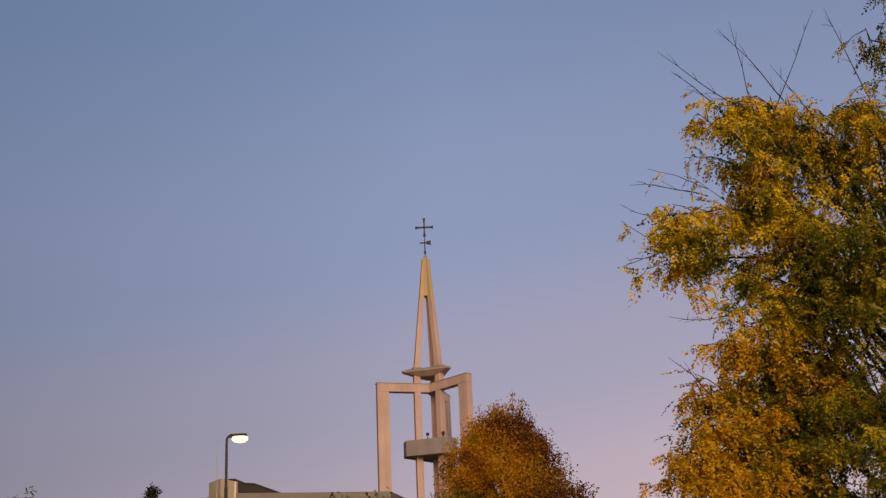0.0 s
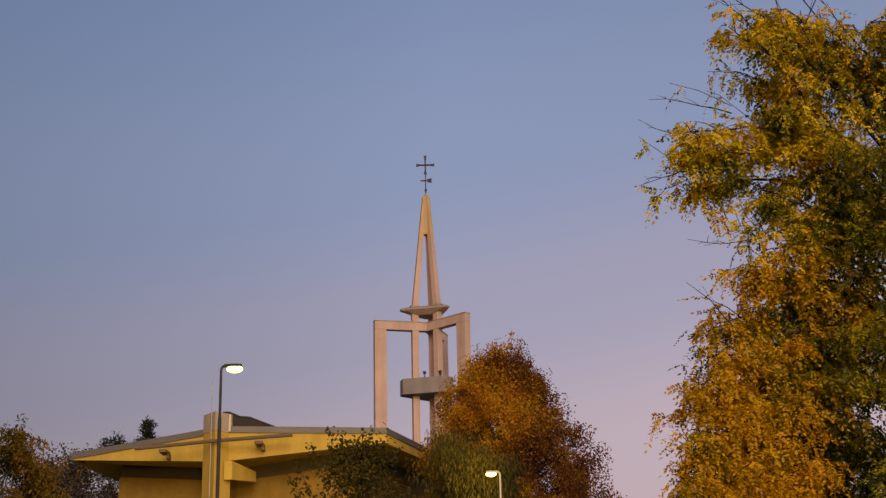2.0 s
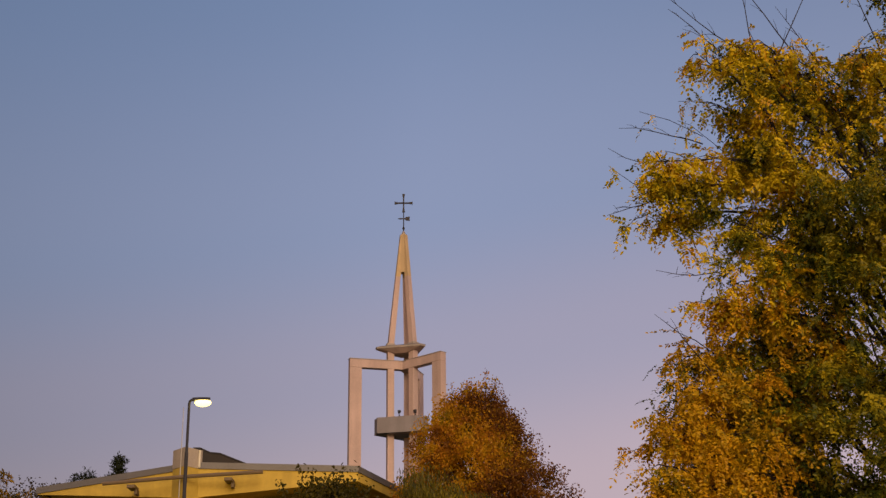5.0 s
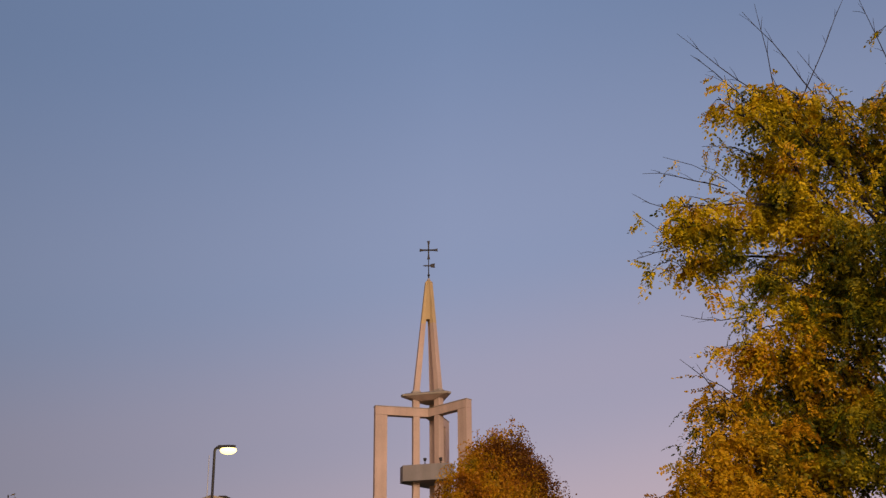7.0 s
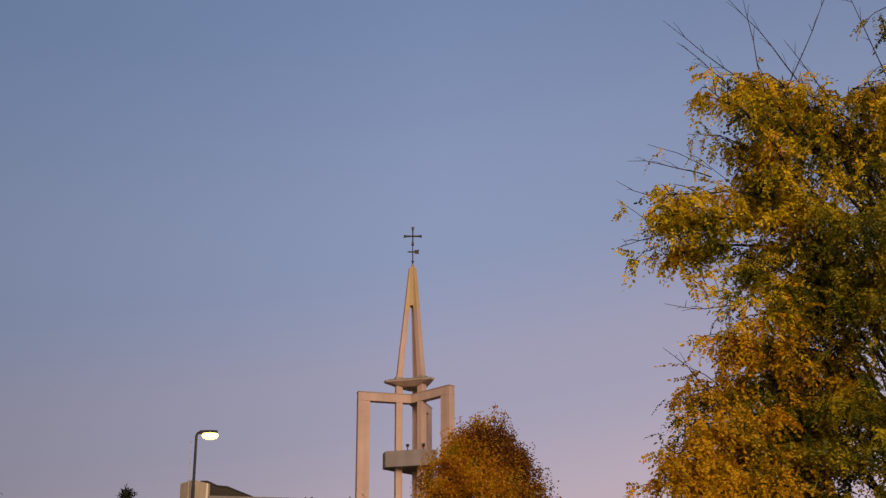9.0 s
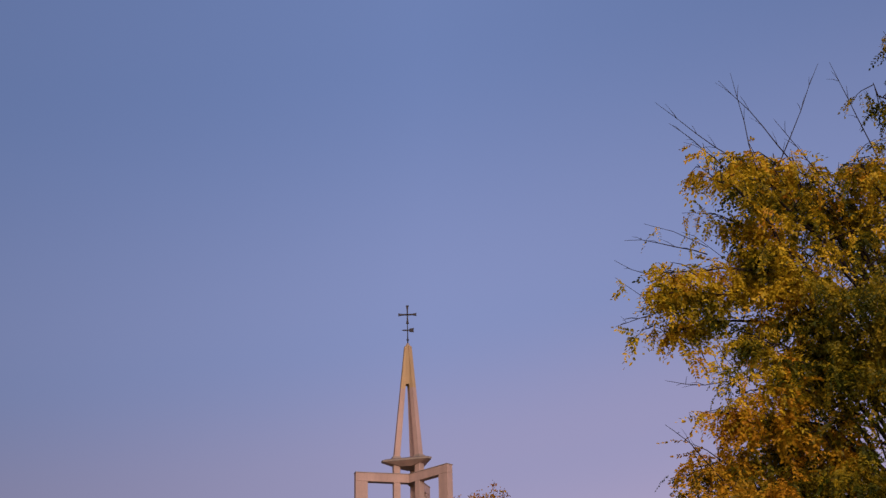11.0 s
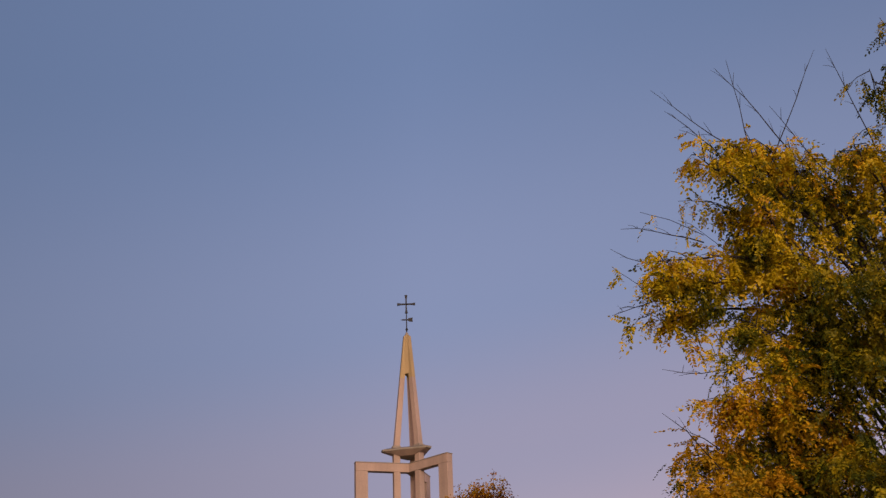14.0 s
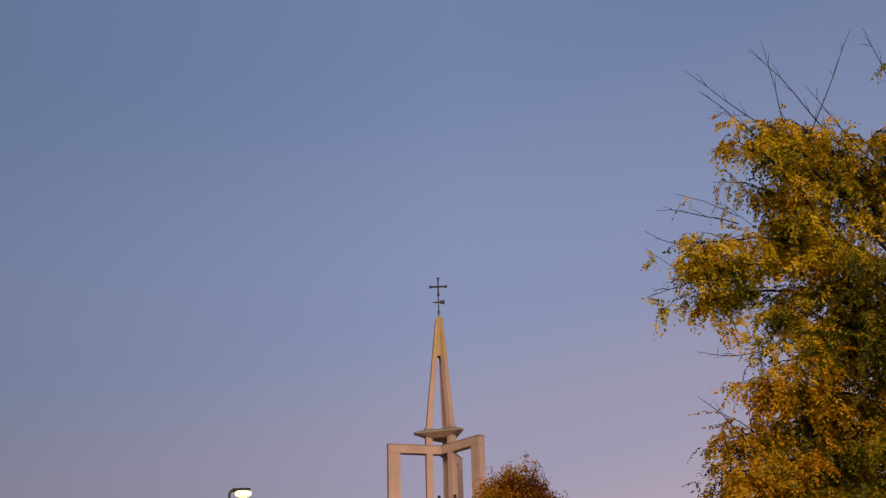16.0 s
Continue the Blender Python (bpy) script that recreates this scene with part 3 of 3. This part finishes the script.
# ---- street lamps ----
def street_lamp(place, height, side, paint, power, aim, label):
    """A pole with a short arm to one side (1: right, -1: left) and a flat lit head."""
    lamp = empty("street_lamp", (*place, 0), label, "street lamp", "street lamps by the church")
    pole = tube(bmesh.new(), [(0, 0, 0), (0, 0, 1.0), (0, 0, 1.05), (0, 0, height * 0.86), (0, 0, height * 0.865), (0, 0, height - 0.06)], [0.075, 0.07, 0.042, 0.036, 0.028, 0.026], 12)
    part("pole", pole, paint, lamp)
    arm = tube(bmesh.new(), [(0, 0, height - 0.08), (side * 0.01, 0, height - 0.03), (side * 0.04, 0, height), (side * 0.16, 0, height + 0.015)], [0.026, 0.026, 0.028, 0.03], 10)
    part("arm", arm, paint, lamp)
    shape = [(0.06, 0.045), (0.12, 0.075), (0.30, 0.095), (0.37, 0.07), (0.41, 0.04)]
    head = hull([(side * x, -w, height - 0.015) for x, w in shape] + [(side * x, w, height - 0.015) for x, w in shape[::-1]],
                [(side * x, -w * 0.6, height + 0.045) for x, w in shape] + [(side * x, w * 0.6, height + 0.045) for x, w in shape[::-1]])
    shell = part("head", head, paint, lamp, bevel=0.008)
    bowl = bmesh.new()
    bmesh.ops.create_uvsphere(bowl, u_segments=20, v_segments=10, radius=1.0, matrix=Matrix.Translation((side * 0.27, 0, height - 0.055)) @ Matrix.Diagonal((0.165, 0.10, 0.082, 1)))
    part("bowl", bowl, LENS, shell, "glowing warm lamp bowl").visible_shadow = False
    data = bpy.data.lights.new("street_light", "SPOT")
    data.energy, data.color, data.shadow_soft_size, data.spot_size, data.spot_blend = power, (1.0, 0.58, 0.05), 0.08, radians(150), 0.3
    light = new("street_light", data)
    base = Vector((place[0] + side * 0.31, place[1] + 0.14, height - 0.1))
    light.matrix_world = look(base, base + Vector(aim))


street_lamp((-4.64, 26.0), 7.55, 1, IRON, 2000, (0.15, 1, -0.25), "slim dark street lamp with a lit warm head")
street_lamp((1.40, 40.0), 7.3, -1, PALE, 220, (-1.4, 1, 0.05), "pale street lamp with a lit warm head before a tree")


# ---- trees ----
ROUND = [(0.2, 0.55), (0.4, 0.95), (0.6, 1.0), (0.8, 0.75), (0.93, 0.35), (1.0, 0.08)]


def scaled(outline, by):
    return [(h, r * by) for h, r in outline]


common_tree("maple_tree", (1.9, 46.8, 0), 11.9, [(0.12, 2.2), (0.35, 3.5), (0.6, 3.2), (0.74, 2.85), (0.87, 2.05), (0.94, 1.45), (1.0, 0.8)], 5, single_leaf(0.085, 0.065), 176000, GILT,
            "broad tree with golden, orange and brown autumn leaves", 440, 0.36, 0.12, trunk=0.24, twigs=0.5, shift=((0, 0), (0.4, 0.35), (0.6, 0.45), (0.74, 0.1), (0.87, -0.3), (0.94, -0.2), (1.0, 0.0)),
            turned=(RUST, 0.45, 0.05, "russet brown leaves on the right side"),
            shoots=((0.35, 13.4), (0.7, 13.05), (-0.35, 12.75), (-0.95, 12.85), (-0.7, 12.5), (1.0, 12.4), (1.35, 11.9), (-1.5, 11.7), (1.9, 11.1), (0.1, 12.9), (2.4, 10.5), (-2.4, 11.1), (0.5, 12.6), (2.75, 9.9)))
common_tree("willow_tree", (0.55, 43.2, 0), 8.35, [(0.1, 1.4), (0.5, 1.9), (0.8, 1.6), (0.93, 1.15), (1.0, 0.8)], 8, slim_leaf(0.19, 0.038), 42000, LIME,
            "slender willow with hanging yellow green leaves", 90, 0.42, 0.12, droop=1.25, trunk=0.13, twigs=0.3)
common_tree("plum_tree", (-2.55, 36.5, 0), 7.6, [(0.15, 1.0), (0.5, 1.5), (0.75, 1.25), (0.9, 0.7), (1.0, 0.4)], 11, single_leaf(0.12, 0.075), 10000, DEEP,
            "small dark green tree with thin top twigs", 70, 0.36, 0.15, trunk=0.11, twigs=0.3, shoots=((-0.9, 8.15), (-0.5, 8.05), (-1.4, 7.75), (-1.8, 7.2), (0.1, 7.95), (-1.95, 6.75), (0.6, 7.6)))
common_tree("pear_tree", (-10.6, 30.5, 0), 6.75, [(0.15, 0.9), (0.5, 2.3), (0.8, 1.9), (0.9, 1.3), (0.96, 0.8), (1.0, 0.4)], 14, slim_leaf(0.14, 0.045), 42000, OLIVE,
            "loose tree with olive and brown leaves", 80, 0.2, 0.15, trunk=0.12, twigs=0.6, shift=((0, 0), (0.7, 0.1), (0.9, 0.25), (1, 0.1)), shoots=((0.55, 7.6), (0.35, 7.25), (-0.85, 7.2), (-0.75, 6.9), (0.8, 6.9), (0.05, 6.9), (1.75, 6.6), (1.95, 6.3), (1.5, 6.4), (-1.3, 6.6)))
common_tree("birch_tree", (-15.2, 52.0, 0), 9.6, [(0.15, 1.8), (0.5, 3.2), (0.8, 2.6), (1.0, 0.5)], 17, single_leaf(0.12, 0.08), 30000, ASH,
            "thin tree with faded grey leaves", 90, 0.5, 0.15, trunk=0.14, twigs=0.4)
common_tree("cypress_tree", (-20.7, 90.0, 0), 18.2, [(0.1, 0.9), (0.6, 1.2), (0.85, 0.95), (1.0, 0.05)], 20, slim_leaf(0.3, 0.08), 12000, FIR,
            "dark pointed conifer far behind the church", 120, 0.28, 0.1, droop=-0.6, trunk=0.2)
common_tree("yew_tree", (-23.1, 90.0, 0), 17.2, [(0.1, 1.2), (0.7, 1.1), (0.95, 0.8), (1.0, 0.5)], 23, slim_leaf(0.3, 0.08), 10000, FIR,
            "dark flat-topped conifer far behind the church", 90, 0.35, 0.1, droop=-0.4, trunk=0.2)


# the locust tree near the camera
def build_locust():
    rng, pick = np.random.default_rng(31), random.Random(31)
    base = Vector((4.3, 11.0, 0))
    tree = empty("locust_tree", base, "yellow and green locust tree with feathered leaves and bare top twigs", "tree")
    fork = Vector((0.0, 0.0, 2.1))
    trunk = tube(bmesh.new(), [(0, 0, -0.1), (0.03, -0.02, 0.5), (0.02, 0.03, 1.3), fork, (-0.12, -0.05, 3.6), (-0.05, 0.02, 5.2), (-0.15, 0, 6.7)],
                 [0.19, 0.15, 0.13, 0.115, 0.08, 0.05, 0.015], 12)
    part("trunk", trunk, BARK, tree)
    places, green = [], []

    def drift():
        return max(-1.5, min(1.5, pick.gauss(0, 1)))

    def leafy(a, b, count, keep):
        """Leaves in two ranks along a shoot from a to b, spreading to its sides and hanging a little."""
        way = b - a
        flat = math.atan2(way.y, way.x)
        for i in range(count):
            k = 0.15 + 0.85 * (i + pick.random()) / count
            turn = flat + (1 if i % 2 else -1) * pick.gauss(1.0, 0.35) * (1.2 - 0.75 * k)
            fall = pick.gauss(0.45, 0.38)
            keep.append((a.lerp(b, k), Vector((math.cos(turn) * math.cos(fall), math.sin(turn) * math.cos(fall), -math.sin(fall)))))

    def spray(root, tip, loose, share, keep=None):
        """A limb with side shoots, and leaves along them."""
        root, tip = Vector(root) - base, Vector(tip) - base
        tip = root.lerp(tip, 0.91)
        stem = Vector((-0.08, 0, max(1.9, root.z - 1.2)))
        limbs = bmesh.new()
        tube(limbs, bent(stem, root, 0.12, pick), [0.026, 0.024, 0.022, 0.02, 0.018, 0.016], 6)
        line = bent(root, tip, 0.06, pick, 6)
        tube(limbs, line, [0.02, 0.017, 0.014, 0.011, 0.008, 0.006, 0.003], 5)
        for _ in range(max(4, share // 10)):
            at = pick.uniform(0.0, 6.0)
            k = min(5, int(at))
            spot = line[k].lerp(line[k + 1], at - k)
            wide = loose * (1.45 - 0.12 * at)
            end = spot + Vector((drift() * wide - 0.04, drift() * wide * 1.3, drift() * wide * 0.9))
            tube(limbs, [spot, spot.lerp(end, 0.5) + Vector((0, 0, 0.02)), end], [0.005, 0.004, 0.002], 4)
            leafy(spot, end, 8, places if keep is None else keep)
        part("limb", limbs, BARK, tree)

    spray((3.30, 10.30, 4.72), (2.42, 9.90, 4.76), 0.12, 300)
    spray((3.30, 10.20, 4.95), (2.62, 9.90, 4.95), 0.12, 280)
    spray((3.25, 10.40, 4.55), (2.45, 10.00, 4.52), 0.12, 300)
    spray((2.80, 10.30, 3.05), (1.50, 9.60, 3.10), 0.14, 500)
    spray((2.80, 10.20, 3.50), (1.58, 9.70, 3.45), 0.14, 500)
    spray((2.70, 10.20, 2.55), (1.60, 9.60, 2.60), 0.15, 420)
    spray((2.60, 10.10, 2.80), (1.50, 9.50, 2.85), 0.13, 420)
    spray((3.20, 10.20, 6.35), (2.50, 10.00, 6.93), 0.15, 300)
    spray((3.40, 10.30, 6.40), (2.78, 10.00, 6.97), 0.15, 170)
    spray((3.60, 10.30, 6.40), (3.05, 10.00, 6.80), 0.15, 130)
    spray((3.75, 10.40, 6.10), (3.25, 10.00, 6.45), 0.17, 150)
    spray((3.90, 10.40, 6.40), (3.66, 10.00, 6.95), 0.13, 90)
    spray((3.10, 10.30, 5.95), (2.38, 10.00, 6.35), 0.15, 300)
    spray((3.50, 10.20, 5.60), (2.75, 9.90, 5.85), 0.18, 240)
    spray((2.97, 10.17, 5.82), (1.72, 9.64, 5.65), 0.10, 260)
    spray((3.06, 10.26, 5.63), (1.63, 9.70, 5.49), 0.10, 400)
    spray((3.10, 10.44, 5.50), (1.81, 10.20, 5.31), 0.10, 300)
    spray((3.07, 10.01, 5.87), (2.06, 9.31, 6.52), 0.15, 234)
    spray((3.37, 10.18, 6.10), (2.55, 9.84, 6.68), 0.17, 190)
    spray((3.65, 10.70, 6.44), (3.07, 10.21, 6.74), 0.19, 140)
    spray((3.90, 10.59, 6.28), (3.50, 10.10, 6.58), 0.19, 120)
    # these upper right sprays take the darkened inner leaf colour too
    spray((4.17, 10.45, 6.48), (3.80, 10.16, 6.98), 0.19, 150, green)
    spray((4.44, 10.44, 7.08), (3.77, 9.72, 7.46), 0.17, 72, green)
    spray((4.67, 10.37, 7.48), (3.99, 9.72, 7.76), 0.19, 72, green)
    spray((3.26, 10.47, 5.61), (2.50, 10.23, 6.13), 0.24, 300)
    spray((3.46, 10.53, 5.14), (2.50, 9.98, 5.16), 0.16, 384)
    spray((3.28, 10.21, 4.42), (2.13, 9.99, 4.63), 0.15, 360)
    spray((3.37, 10.61, 4.20), (1.95, 10.12, 4.22), 0.15, 360)
    spray((3.10, 10.50, 3.99), (1.88, 9.78, 3.87), 0.17, 480)
    spray((3.05, 10.50, 3.59), (1.68, 9.75, 3.66), 0.15, 480)
    spray((2.95, 10.28, 3.20), (1.57, 9.60, 3.30), 0.15, 528)
    spray((2.71, 10.31, 2.88), (1.67, 9.55, 2.82), 0.19, 528)
    spray((4.01, 10.62, 6.35), (3.57, 10.36, 6.90), 0.14, 132)
    spray((3.97, 10.10, 6.21), (3.53, 9.76, 6.74), 0.13, 132)

    def bare(root, tip, bow):
        root, tip = Vector(root) - base, Vector(tip) - base
        line = [root.lerp(tip, k / 5) + Vector((0, 0, bow * math.sin(math.pi * k / 5))) + Vector([pick.gauss(0, 0.006) for _ in range(3)]) for k in range(6)]
        limbs = bmesh.new()
        tube(limbs, line, [0.0062, 0.0052, 0.0044, 0.0036, 0.0028, 0.0016], 5)
        for k in (1, 2, 2, 3, 3, 4, 4):
            if pick.random() < 0.7:
                off = (tip - root).normalized() * pick.uniform(0.05, 0.14) + Vector((pick.gauss(0, .035), pick.gauss(0, .05), pick.gauss(0.01, .035)))
                tube(limbs, [line[k], line[k] + off * 0.5 + Vector((0, 0, .01)), line[k] + off], [0.0026, 0.002, 0.0012], 4)
                if pick.random() < 0.05:
                    leafy(line[k], line[k] + off, 1, places)
        part("twig", limbs, BARK, tree, "thin bare twig")

    bare((2.78, 10.00, 6.72), (1.97, 9.80, 7.29), -0.04)
    bare((2.54, 10.00, 6.71), (2.06, 9.80, 7.08), 0.03)
    bare((3.11, 10.00, 6.79), (2.52, 9.80, 7.48), 0.03)
    bare((2.82, 10.00, 6.55), (2.63, 9.80, 7.56), -0.02)
    bare((3.41, 10.00, 6.53), (2.93, 9.80, 7.11), -0.00)
    bare((2.92, 10.00, 6.62), (3.39, 9.80, 7.64), -0.01)
    bare((3.84, 10.00, 6.79), (3.49, 9.80, 7.64), 0.02)
    bare((2.30, 10.00, 5.95), (1.59, 9.80, 6.01), 0.03)
    bare((2.18, 10.00, 5.67), (1.50, 9.80, 5.83), -0.04)
    bare((2.60, 10.00, 4.92), (1.81, 9.80, 4.80), -0.05)
    bare((2.22, 10.00, 4.05), (1.78, 9.80, 4.46), 0.03)
    bare((1.99, 10.00, 5.53), (1.45, 9.80, 5.26), -0.01)

    def sprig(root, tip, count):
        """A hair-thin twig with a few leaves hanging from its end."""
        root, tip = Vector(root) - base, Vector(tip) - base
        line = bent(root, tip, 0.02, pick, 4)
        part("twig", tube(bmesh.new(), line, [0.004, 0.0035, 0.003, 0.0025, 0.002], 4), BARK, tree, "thin bare twig")
        leafy(line[2], line[4] + Vector((0, 0, 0.01)), count, places)

    sprig((1.80, 10.00, 5.34), (1.58, 9.80, 5.14), 7)
    sprig((1.77, 10.00, 5.53), (1.49, 9.80, 5.68), 2)
    sprig((2.46, 10.00, 6.30), (2.08, 9.80, 6.24), 5)
    sprig((2.46, 10.00, 6.27), (2.23, 9.80, 6.23), 4)
    sprig((2.47, 10.00, 5.87), (2.06, 9.80, 6.07), 3)
    sprig((2.30, 10.00, 6.02), (1.76, 9.80, 6.15), 2)
    sprig((2.10, 10.00, 5.19), (2.14, 9.80, 4.96), 7)
    sprig((2.21, 10.00, 5.15), (2.25, 9.80, 4.87), 7)
    sprig((2.00, 10.00, 5.20), (2.05, 9.80, 4.98), 8)
    sprig((2.30, 10.00, 5.15), (2.36, 9.80, 4.85), 9)
    sprig((2.38, 10.00, 5.10), (2.43, 9.80, 4.82), 8)
    sprig((2.33, 10.00, 4.64), (2.06, 9.80, 4.53), 6)
    sprig((2.07, 10.00, 4.14), (1.91, 9.80, 3.92), 8)
    sprig((1.69, 10.00, 3.46), (1.49, 9.80, 3.39), 6)

    # outer leaves keep bright colours; inner ones get the shade-darkened green
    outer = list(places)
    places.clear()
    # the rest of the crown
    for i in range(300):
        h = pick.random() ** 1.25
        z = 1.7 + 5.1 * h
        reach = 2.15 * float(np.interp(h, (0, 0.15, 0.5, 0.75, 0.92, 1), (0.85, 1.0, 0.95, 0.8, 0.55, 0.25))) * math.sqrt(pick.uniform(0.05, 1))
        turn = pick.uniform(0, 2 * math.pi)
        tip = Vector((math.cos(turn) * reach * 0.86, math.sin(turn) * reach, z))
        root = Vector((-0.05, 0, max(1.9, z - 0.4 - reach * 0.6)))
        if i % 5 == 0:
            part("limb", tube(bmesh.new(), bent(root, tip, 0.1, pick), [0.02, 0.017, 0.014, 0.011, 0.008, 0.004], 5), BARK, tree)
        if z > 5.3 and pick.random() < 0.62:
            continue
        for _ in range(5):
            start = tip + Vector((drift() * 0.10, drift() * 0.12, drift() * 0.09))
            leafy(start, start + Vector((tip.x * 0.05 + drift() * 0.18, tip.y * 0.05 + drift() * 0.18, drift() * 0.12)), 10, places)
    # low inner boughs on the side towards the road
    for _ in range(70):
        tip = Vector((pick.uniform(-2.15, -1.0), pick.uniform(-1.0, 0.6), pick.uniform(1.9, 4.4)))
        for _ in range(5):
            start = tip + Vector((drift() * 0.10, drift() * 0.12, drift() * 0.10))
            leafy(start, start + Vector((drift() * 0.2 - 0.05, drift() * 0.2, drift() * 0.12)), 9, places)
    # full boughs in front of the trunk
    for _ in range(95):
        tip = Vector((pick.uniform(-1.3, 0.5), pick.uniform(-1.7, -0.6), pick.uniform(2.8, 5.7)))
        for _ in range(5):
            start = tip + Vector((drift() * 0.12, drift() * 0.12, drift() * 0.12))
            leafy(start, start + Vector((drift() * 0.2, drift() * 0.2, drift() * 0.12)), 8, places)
    # boughs whose leaves are still green
    boughs = [(Vector(c), wide) for c, wide in (((-1.75, -0.8, 5.12), 0.12), ((-1.21, -0.8, 5.1), 0.36), ((-0.75, -0.8, 5.35), 0.42), ((-1.06, -0.7, 4.75), 0.34),
              ((-0.6, -0.6, 4.3), 0.4), ((-1.45, -0.8, 4.1), 0.2), ((-0.9, -0.7, 3.45), 0.42), ((-0.4, -0.4, 6.0), 0.4), ((-1.85, -0.8, 6.05), 0.14), ((-1.7, -0.9, 6.45), 0.2), ((-1.25, -0.8, 6.3), 0.24), ((-0.85, -0.8, 6.6), 0.2))]

    def still_green(p):
        return pick.random() < 0.7 and any(Vector((p.x - c.x, (p.y - c.y) * 0.4, p.z - c.z)).length < wide * (1 + pick.gauss(0, 0.22)) for c, wide in boughs)

    # a thin layer between the upper and the lower boughs
    places = [q for q in places if q[0].x < -1.65 or abs(q[0].z - 4.66 - 0.3 * (q[0].y + 0.8)) > 0.25 or pick.random() < 0.22]
    fresh = [q for q in outer + places if still_green(q[0])]
    kept = set(id(q) for q in fresh)
    outer, places = [q for q in outer if id(q) not in kept], [q for q in places if id(q) not in kept]
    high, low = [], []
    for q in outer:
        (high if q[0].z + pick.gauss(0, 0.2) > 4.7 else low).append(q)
    fine = [compound_leaf(k, 7 + k % 3, 0.15 + 0.013 * k, 0.035, 0.020) for k in range(8)]

    def crown(chosen, material, label):
        data = strew_along(fine, [list(p) for p, w in chosen], [list(w) for p, w in chosen], rng)
        data.materials.append(material)
        ob = new("crown", data)
        ob.parent = tree
        tagged(ob, label, kind="stuff")

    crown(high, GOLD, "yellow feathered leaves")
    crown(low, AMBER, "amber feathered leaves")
    crown(fresh, GREEN, "dark green feathered leaves")
    crown(places + green, INNER, "green and yellow inner leaves with crown shade in their colour")


build_locust()


# ---- far building ----
def far_house():
    house = empty("flat_house", (15, 58, 0), "far flat-roofed house behind the trees", "house")
    part("wall", boxed((0, 0, 4.0), (16.4, 6, 8.0)), WALL, house)
    part("roof", boxed((0, 0, 8.09), (16.8, 6.4, 0.18)), ROOFING, house, "dark flat roof edge", bevel=0.02)
    for x in range(-6, 8, 3):
        for z in (2.0, 5.2):
            window = part("window", boxed((x, -3.02, z), (1.3, 0.08, 1.4)), GLASS, house, "dark window")
            part("frame", boxed((x, -3.04, z - 0.74), (1.5, 0.16, 0.07)), PALE, window)


far_house()
